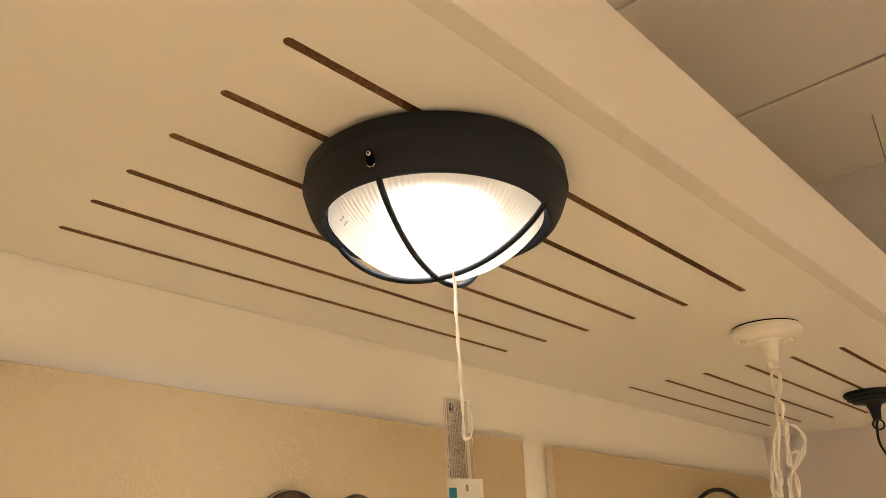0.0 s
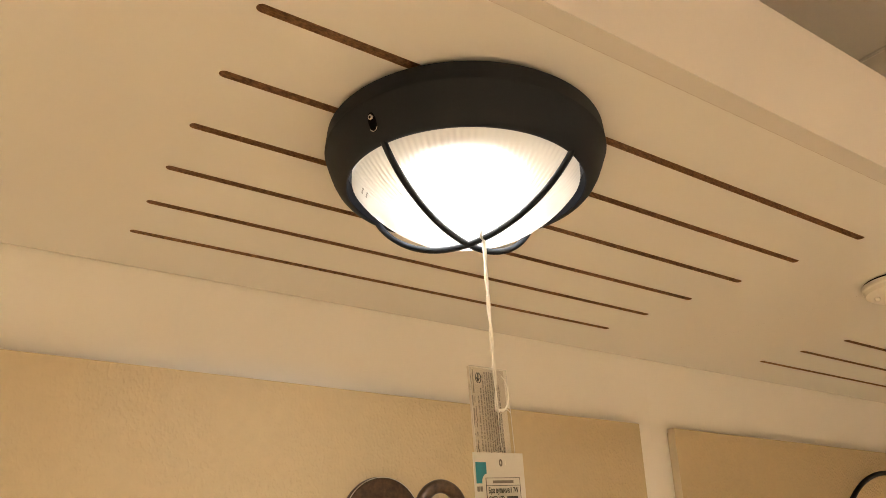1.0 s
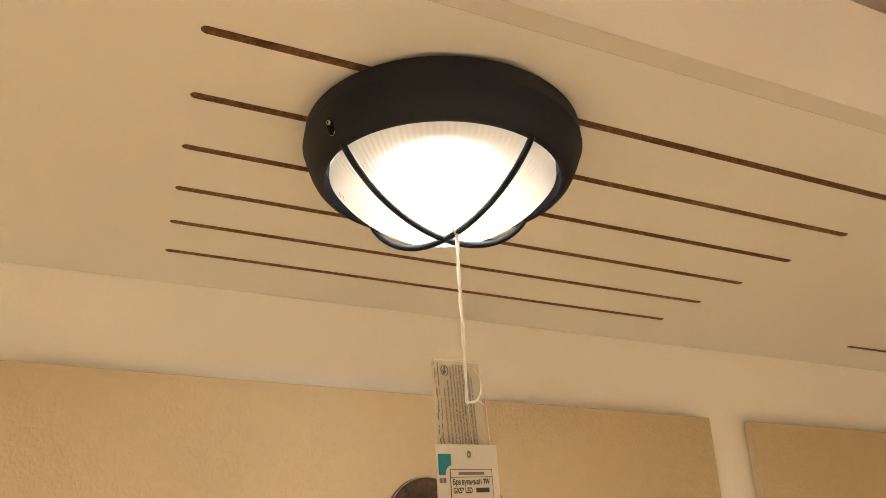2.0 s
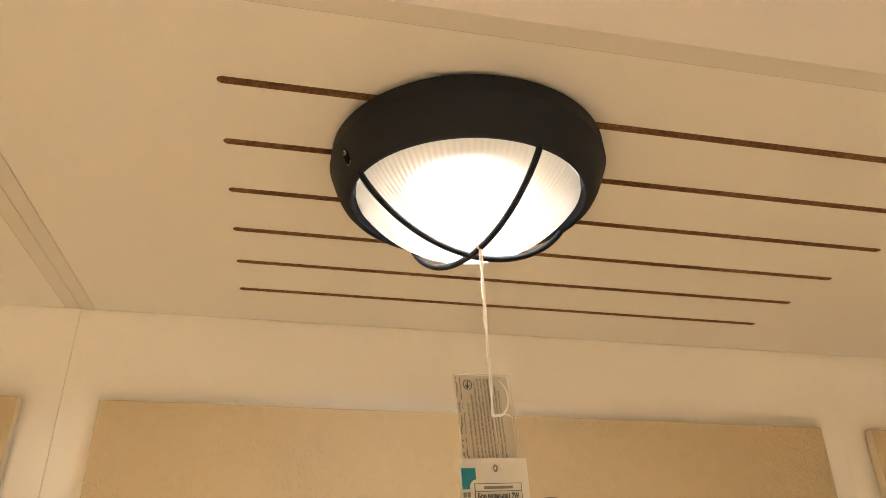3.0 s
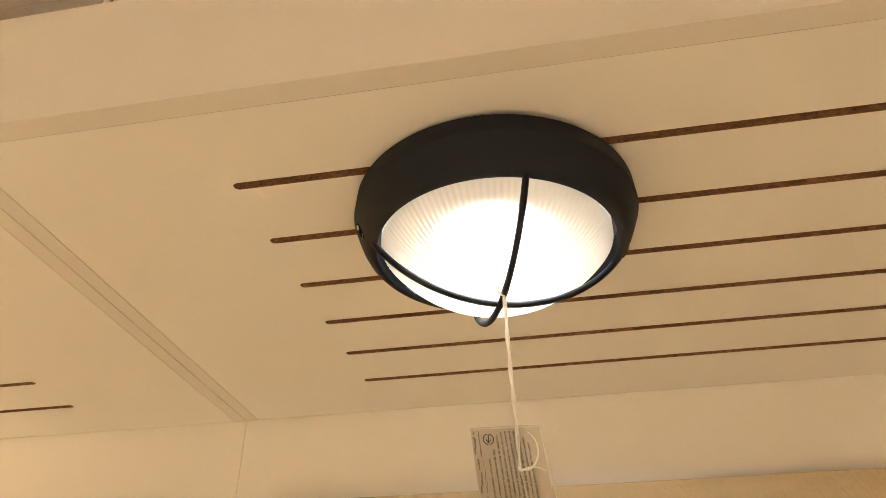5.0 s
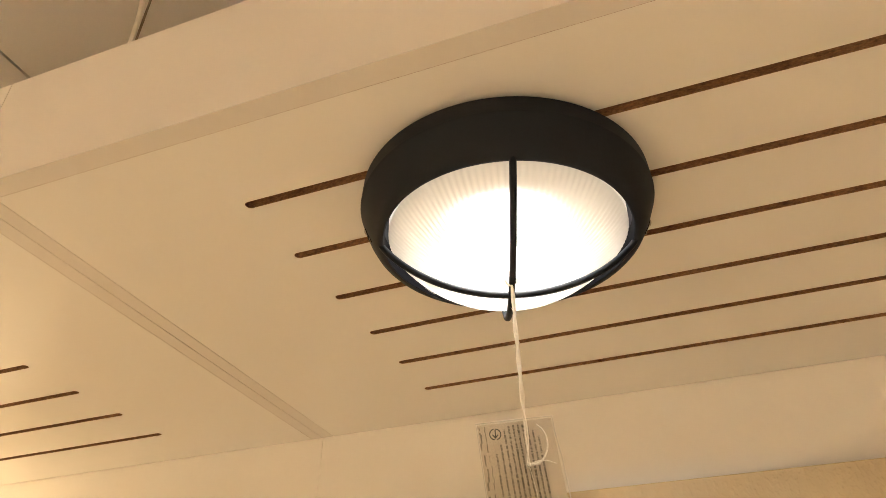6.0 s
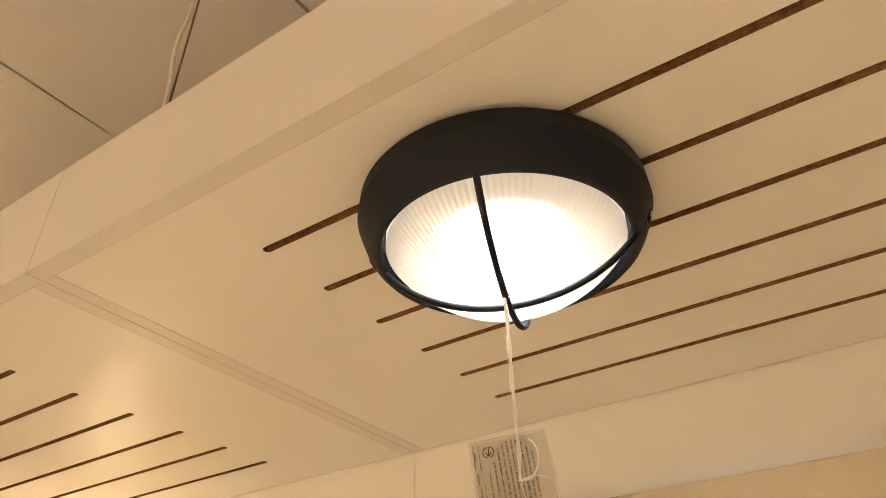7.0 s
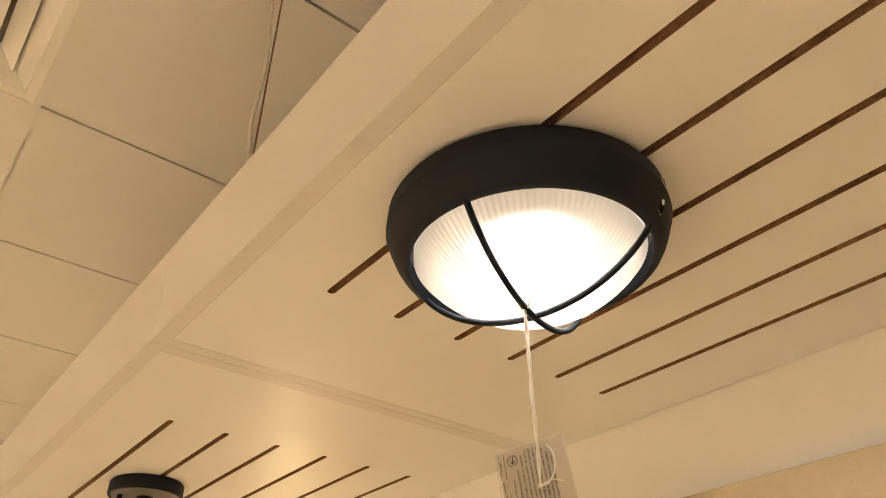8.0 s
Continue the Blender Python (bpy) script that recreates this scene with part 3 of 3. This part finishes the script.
    for at_x, spread, thin in ((-0.0258, 0.0007, 1.0), (-0.0222, 0.0004, 0.6)):
        bm = bmesh.new()
        y = -0.002
        while y > -0.074:
            ln, wd = rng.uniform(0.0008, 0.0045), thin * rng.uniform(0.00015, 0.0007)
            side = at_x + rng.uniform(-spread, spread) + 0.0006 * math.sin(y * 140)
            box(side - wd, side + wd, max(y - ln, -0.076), y, 0.0009, 0.0014, 0, bm)
            y -= ln + rng.choice((0.0001, 0.0002, 0.0030)) * rng.uniform(0.5, 1.5)
        part("dirt_streak", lay(bm), DIRT, paper, "grimy streak along the fold")
    for side in (0.0, math.pi):
        arc = [(-0.0155 + 0.0040 * math.cos(q + side), -0.0085 + 0.0040 * math.sin(q + side), 0.0017) for q in np.linspace(-1.38, 1.38, 15)]
        part("symbol_ring", lay(tube(arc, 0.00035, 5)), INK, paper)
    bm = box(-0.00035, 0.00035, -0.0026, 0.0036, 0.0012, 0.0018)
    for sx in (-1, 1):
        tips = [(sx * 0.0001, -0.0030), (sx * 0.0022, -0.0004), (sx * 0.0018, 0.0001), (sx * 0.0001, -0.0019)]
        low_ring, high_ring = ([bm.verts.new((px, py, z)) for px, py in tips] for z in (0.0012, 0.0018))
        bm.faces.new(low_ring), bm.faces.new(high_ring)
        for k in range(4):
            bm.faces.new((low_ring[k], low_ring[(k + 1) % 4], high_ring[(k + 1) % 4], high_ring[k]))
    bm.transform(Matrix.Translation((-0.0155, -0.0085, 0)) @ Matrix.Rotation(radians(-6), 4, "Z"))
    part("symbol_arrow", lay(bm), INK, paper)
    # clear sleeve with a dog-eared top corner
    sl = bmesh.new()
    pts = [(-0.0284, -0.080), (0.0288, -0.080), (0.0288, -0.030), (0.0276, -0.012), (0.0280, 0.0005), (-0.0284, 0.0005)]
    f = sl.faces.new([sl.verts.new((x, y, 0.0022)) for x, y in pts])
    e = bmesh.ops.extrude_face_region(sl, geom=[f])
    for g in e["geom"]:
        if isinstance(g, bmesh.types.BMVert):
            g.co.z += 0.0002
    sleeve = part("sleeve", lay(sl), SLEEVE, ob, "clear plastic sleeve")
    sleeve.visible_shadow = False
    weld = [(-0.0284, -0.078, 0.0024), (-0.0286, -0.040, 0.0024), (-0.0284, 0.0004, 0.0024), (0.0, 0.0006, 0.0024), (0.0280, 0.0004, 0.0024), (0.0276, -0.012, 0.0024), (0.0288, -0.030, 0.0024), (0.0288, -0.078, 0.0024)]
    part("sleeve_edge", lay(tube(weld, 0.0003, 6)), CARD, sleeve, "whitish welded edge")
    # white card label in front of the lower part
    lean = radians(-2.5)
    cx, cy = 0.0004, -0.0672

    def on_card(bm, z):
        bm.transform(Matrix.Translation((cx, cy, 0.0058)) @ Matrix.Rotation(radians(-8), 4, "Y") @ Matrix.Translation((0, 0, z - 0.0052)))
        return lay(bm, 0.0, lean)

    card = part("card", on_card(box(-0.0305, 0.0300, -0.105, 0.0, -0.0004, 0.0004), 0.0052), CARD, ob, "white card label with a printed box")
    part("logo_block", on_card(box(-0.0288, -0.0168, -0.0226, -0.0072, 0, 0.0003), 0.0057), TEAL, card, "teal logo block")
    curl = lathe([(0.0, 0.0), (0.0060, 0.0), (0.0060, 0.0003), (0.0, 0.0003)], 24)
    curl.transform(Matrix.Translation((-0.0166, -0.0216, 0)))
    part("logo_curve", on_card(curl, 0.0060), CARD, card)
    for k in range(2):
        part("logo_bar", on_card(box(-0.0284 + 0.0034 * k, -0.0258 + 0.0034 * k, -0.0284, -0.0248, 0, 0.0003), 0.0057), GREY_INK, card)
    hole = lathe([(0.0010, 0.0), (0.0019, 0.0), (0.0019, 0.0004), (0.0010, 0.0004)], 16, closed=True)
    hole.transform(Matrix.Translation((0.001, -0.0075, 0)) @ Matrix.Diagonal((1, 1.5, 1, 1)))
    part("eyelet", on_card(hole, 0.0057), GREY_INK, card)
    x0, x1, y1, y0 = -0.0190, 0.0225, -0.0186, -0.085
    frame_lines = bmesh.new()
    for a, b, c, d in ((x0, x1, y1 - 0.0004, y1), (x0, x1, y1 - 0.0060, y1 - 0.0056), (x0, x0 + 0.0006, y0, y1), (x1 - 0.0003, x1, y0, y1), (x0, x1, y0, y0 + 0.0004), (x0, x1, -0.0630, -0.0626)):
        box(a, b, c, d, 0, 0.00025, 0, frame_lines)
    part("printed_box", on_card(frame_lines, 0.0064), INK, card)
    part("print_bar", on_card(box(-0.0105, 0.0150, -0.0227, -0.0206, 0, 0.00025), 0.0057), GREY_INK, card)
    for text, y in (("\u0411\u0440\u0430 \u0432\u0443\u043b\u0438\u0447\u043d\u0435/1 7W", -0.0298), ("GX53 LED", -0.0360)):
        bm = words(text, 0.0056)
        bm.transform(Matrix.Translation((x0 + 0.0022, y, 0)) @ Matrix.Diagonal((0.74, 1, 1, 1)))
        part("printed_words", on_card(bm, 0.0067), INK, card)
    part("print_bar", on_card(box(0.0060, 0.0190, -0.0358, -0.0324, 0, 0.00025), 0.0057), INK, card)
    small = bmesh.new()
    for a, b, c, d in ((-0.0120, 0.0165, -0.0510, -0.0504), (-0.0120, 0.0165, -0.0590, -0.0586), (-0.0120, -0.0116, -0.0590, -0.0504), (0.0161, 0.0165, -0.0590, -0.0504)):
        box(a, b, c, d, 0, 0.0003, 0, small)
    part("printed_frame", on_card(small, 0.0061), GREY_INK, card)
    part("print_bar", on_card(box(-0.0095, 0.0140, -0.0555, -0.0535, 0, 0.00025), 0.0061), GREY_INK, card)
    part("side_print", on_card(box(0.0250, 0.0265, -0.066, -0.050, 0, 0.00025), 0.0057), GREY_INK, card)


price_tag()


# ---- the neighbours on the canopy ----
def white_ceiling_rose():
    ob = thing("ceiling_rose", (0.295, 1.791, BOARD_Z), "white enamel ceiling rose with knotted white cables hanging", "ceiling rose")
    prof = [(0.0, -0.0030), (0.0570, -0.0030), (0.0575, -0.0034), (0.0580, -0.009), (0.0555, -0.011), (0.0545, -0.017), (0.050, -0.020), (0.0245, -0.0215), (0.0235, -0.0240), (0.0185, -0.0262), (0.0155, -0.033), (0.0128, -0.048), (0.0112, -0.0575), (0.0118, -0.0585), (0.0118, -0.0605), (0.0082, -0.0615), (0.0078, -0.072), (0.0, -0.072)]
    part("rose", lathe(prof, 64), WHITE_PAINT, ob, "", True)
    # shadow gap above the plate, painted as a black ring
    part("gap_shade", lathe([(0.0, 0.0), (0.0545, 0.0), (0.0545, -0.0030), (0.0, -0.0030)], 64), GAP_BLACK, ob, "black ring that paints the shadow gap between plate and board")
    for deg in (35, 215):
        bm = lathe([(0.0, -0.0265), (0.0028, -0.0260), (0.0040, -0.0230), (0.0040, -0.018)], 14)
        bm.transform(Matrix.Translation((0.040 * math.cos(radians(deg)), 0.040 * math.sin(radians(deg)), 0)))
        part("screw", bm, WHITE_PAINT, ob, "", True)
    # flex runs: sideways and down in centimetres from the stem's end
    runs = (
        (0.2, 0, -0.7, 1.6, -0.1, 3.5, 1.0, 5.1, 2.1, 6.6, 1.8, 8.2, 0.7, 9.8, -0.3, 12.5, -0.9, 15.6, -1.0, 18.7, -0.1, 20.7, -0.3, 22.6, 0.5, 25.0, 0.2, 33),
        (0.4, 0, 1.6, 1.6, 1.5, 3.5, 0.5, 5.3, 0.4, 7.0, 1.0, 8.6, 0.9, 10.9, 0.5, 14.0, 0.2, 17.2, 1.2, 19.4, 1.6, 21.5, 1.0, 24.0, 0.6, 33),
        (0.9, 8.0, 2.3, 9.1, 5.0, 9.7, 7.0, 11.2, 7.2, 12.6, 6.0, 14.8, 4.2, 16.2, 3.2, 17.6, 3.4, 19.6, 4.1, 22.4, 5.0, 25.0, 6.4, 28, 7, 33),
        (1.6, 8.4, 2.8, 9.0, 3.0, 12.5, 3.8, 15.5, 5.0, 17.8, 5.5, 21.5, 5.3, 25.0, 5.0, 33),
        (-1.0, 18.9, 1.0, 20.2, 1.7, 22.2, 0.2, 23.6, -1.2, 22.2, -0.8, 20.0, 0.8, 18.4, 1.1, 16.8, 0.3, 15.9),
        (4.2, 16.0, 3.0, 15.0, 3.4, 14.0, 5.0, 13.4, 5.6, 14.2, 4.6, 15.9),
    )
    side, deep = Vector((0.94, 0.33, 0)), Vector((-0.33, 0.94, 0))
    for k, run in enumerate(runs):
        pts = [(0.0060 * u - 0.0016 * d) * side + (0.004 * math.sin(1.7 * i + k) + 0.001 * k) * deep + Vector((0, 0, -0.069 - 0.0102 * d)) for i, (u, d) in enumerate(zip(run[::2], run[1::2]))]
        middle = smooth_path(pts, 8)
        for turn in (0.0, math.pi):
            strand = [p + (0.0017 + 0.0007 * math.sin(0.31 * i + k)) * (math.cos(0.30 * i + turn + k) * side + math.sin(0.30 * i + turn + k) * deep) for i, p in enumerate(middle)]
            part("cable", tube(strand, 0.0018, 7), CABLE, ob, "knotted white twin flex", True)


def black_ceiling_rose():
    ob = thing("ceiling_rose", (0.253, 2.517, BOARD_Z), "black ceiling rose with a slim tapered neck and cable hook", "ceiling rose")
    prof = [(0.0, 0.0), (0.058, 0.0), (0.061, -0.003), (0.060, -0.009), (0.055, -0.012), (0.054, -0.017), (0.046, -0.020), (0.044, -0.024), (0.024, -0.027), (0.017, -0.031), (0.0125, -0.042), (0.0095, -0.062), (0.0085, -0.066), (0.0, -0.067)]
    part("rose", lathe(prof, 48), BLACK, ob, "", True)
    hook = [(0.011 * math.cos(a), 0.004 * math.cos(a), -0.077 + 0.012 * math.sin(a)) for a in np.linspace(0, 2 * math.pi, 24, endpoint=False)]
    part("hook", tube(hook, 0.0022, 8, loop=True), BLACK, ob, "", True)
    part("cable", tube(smooth_path([(0, 0, -0.066), (-0.006, 0.002, -0.085), (-0.008, 0.003, -0.12), (0.004, 0, -0.17), (0.0, 0, -0.30)], 8), 0.003, 8), BLACK, ob, "", True)


def pendant_lamp():
    ob = thing("pendant_lamp", (0.2515, -0.020, BOARD_Z), "black pendant lamp base with steel face plate and stem", "pendant lamp")
    part("base", lathe([(0.0, 0.0), (0.064, 0.0), (0.0665, -0.003), (0.0670, -0.022), (0.0655, -0.0255), (0.0625, -0.0255), (0.0620, -0.0225), (0.0, -0.0225)], 64), BLACK, ob, "", True)
    part("face_plate", lathe([(0.0, -0.0232), (0.0615, -0.0232), (0.0618, -0.0246), (0.0605, -0.0256), (0.0, -0.0256)], 64), DARK_STEEL, ob, "satin steel face plate", True)
    for deg in (-10, 150):
        bm = lathe([(0.0, -0.043), (0.003, -0.042), (0.0042, -0.038), (0.0048, -0.0256)], 14)
        bm.transform(Matrix.Translation((0.044 * math.cos(radians(deg)), 0.044 * math.sin(radians(deg)), 0)))
        part("nut", bm, BLACK, ob, "", True)
    part("stem", lathe([(0.0, -0.0257), (0.015, -0.0257), (0.014, -0.036), (0.0105, -0.040), (0.0105, -0.200), (0.0, -0.200)], 32), BLACK, ob, "", True)
    part("shade", lathe([(0.0, -0.198), (0.020, -0.200), (0.030, -0.215), (0.075, -0.300), (0.0735, -0.300), (0.028, -0.217), (0.0, -0.203)], 48), BLACK, ob, "", True)


def globe_wall_lamp():
    ob = thing("wall_lamp", (TAN_X - 0.0012, -0.175, 1.775), "lit opal globe wall lamp on the tan board", "wall lamp")
    bm = lathe([(0.0, 0.0), (0.048, 0.0), (0.049, 0.004), (0.045, 0.012), (0.0, 0.014)], 40)
    bm.transform(Matrix.Rotation(radians(90), 4, "Y"))
    part("wall_plate", bm, BLACK, ob, "", True)
    part("arm", tube([(0.012, 0, 0), (0.04, 0, 0)], 0.012, 16), BLACK, ob, "", True)
    bm = lathe([(0.062 * math.sin(math.pi * q / 24), 0.062 * math.cos(math.pi * q / 24)) for q in range(25)], 40)
    bm.transform(Matrix.Translation((0.10, 0, 0)))
    part("globe", bm, GLOBE_GLOW, ob, "glowing opal glass globe", True)


def bronze_sconce():
    ob = thing("wall_sconce", (TAN_X - 0.0012, 1.187, 1.677), "brown patinated sconce with a round plate and ring arm", "wall lamp")
    bm = lathe([(0.0, 0.0), (0.062, 0.0), (0.0632, 0.002), (0.0627, 0.009), (0.060, 0.013), (0.051, 0.0145), (0.0, 0.0150)], 64)
    bm.transform(Matrix.Rotation(radians(90), 4, "Y"))
    part("wall_plate", bm, BRONZE, ob, "", True)
    # reflection along the plate's edge, drawn as a thin metal ring
    edge_glint = [(0.0105, 0.0618 * math.cos(a), 0.0618 * math.sin(a)) for a in np.linspace(0, 2 * math.pi, 72, endpoint=False)]
    part("edge_glint", tube(edge_glint, 0.0009, 6, loop=True), SATIN, ob, "thin bright ring that paints the reflection on the plate edge", True)
    part("arm", tube(smooth_path([(0.012, 0, -0.02), (0.05, 0.004, -0.03), (0.10, 0.012, -0.028), (0.132, 0.016, -0.027)], 6), 0.008, 12), BRONZE, ob, "", True)
    ring = [(0.137, 0.017 + 0.0310 * math.cos(a), 0.0090 + 0.0310 * math.sin(a)) for a in np.linspace(0, 2 * math.pi, 48, endpoint=False)]
    part("ring", tube(ring, 0.0088, 12, loop=True), BRONZE, ob, "thick brown ring", True)


def black_ring_light():
    ob = thing("ring_light", (TAN_X, 2.580, 1.509), "large thin black ring wall lamp on the tan board", "wall lamp")
    r = 0.30
    ring = [(0.016, r * math.cos(a), r * math.sin(a)) for a in np.linspace(0, 2 * math.pi, 96, endpoint=False)]
    part("ring", tube(ring, 0.0056, 10, loop=True), BLACK, ob, "", True)
    for deg in (90, 210, 330):
        a = radians(deg)
        part("bracket", tube([(0, r * math.cos(a), r * math.sin(a)), (0.016, r * math.cos(a), r * math.sin(a))], 0.004, 8), BLACK, ob)


def hanger_wire():
    bm = tube([(0.385, 2.735, BOARD_Z + 0.1082), (0.386, 2.735, 2.45), (0.385, 2.735, CEIL_Z + 0.004)], 0.0015, 8)
    ob = link_mesh("hanger_wire", bm, BROWN_LINE, True)
    tagged(ob, "thin brown steel wire holding the canopy from the ceiling", "wire")


def ceiling_cable():
    ob = thing("power_cable", (0.409, 0.6335, BOARD_Z + 0.108), "slack white power cable beside a thin straight brown strand", "cable")
    top = CEIL_Z - ob.location.z
    side = Vector((0.90, -0.44, 0))
    slack = ((0.001, 0.002), (0.002, 0.09), (0.0035, 0.165), (0.009, 0.233), (0.0046, 0.313), (0.005, 0.391), (0.0125, 0.517), (0.010, 0.60), (0.004, top))
    part("cable", tube(smooth_path([u * side + Vector((0, 0, h)) for u, h in slack], 8), 0.0031, 8), CABLE, ob, "slack white cable", True)
    part("brown_strand", tube([(-0.0018 * side.x, -0.0018 * side.y, h) for h in (0.002, 0.3, top)], 0.0014, 8), BROWN_LINE, ob, "straight thin brown strand", True)


white_ceiling_rose()
black_ceiling_rose()
pendant_lamp()
globe_wall_lamp()
bronze_sconce()
black_ring_light()
hanger_wire()
ceiling_cable()
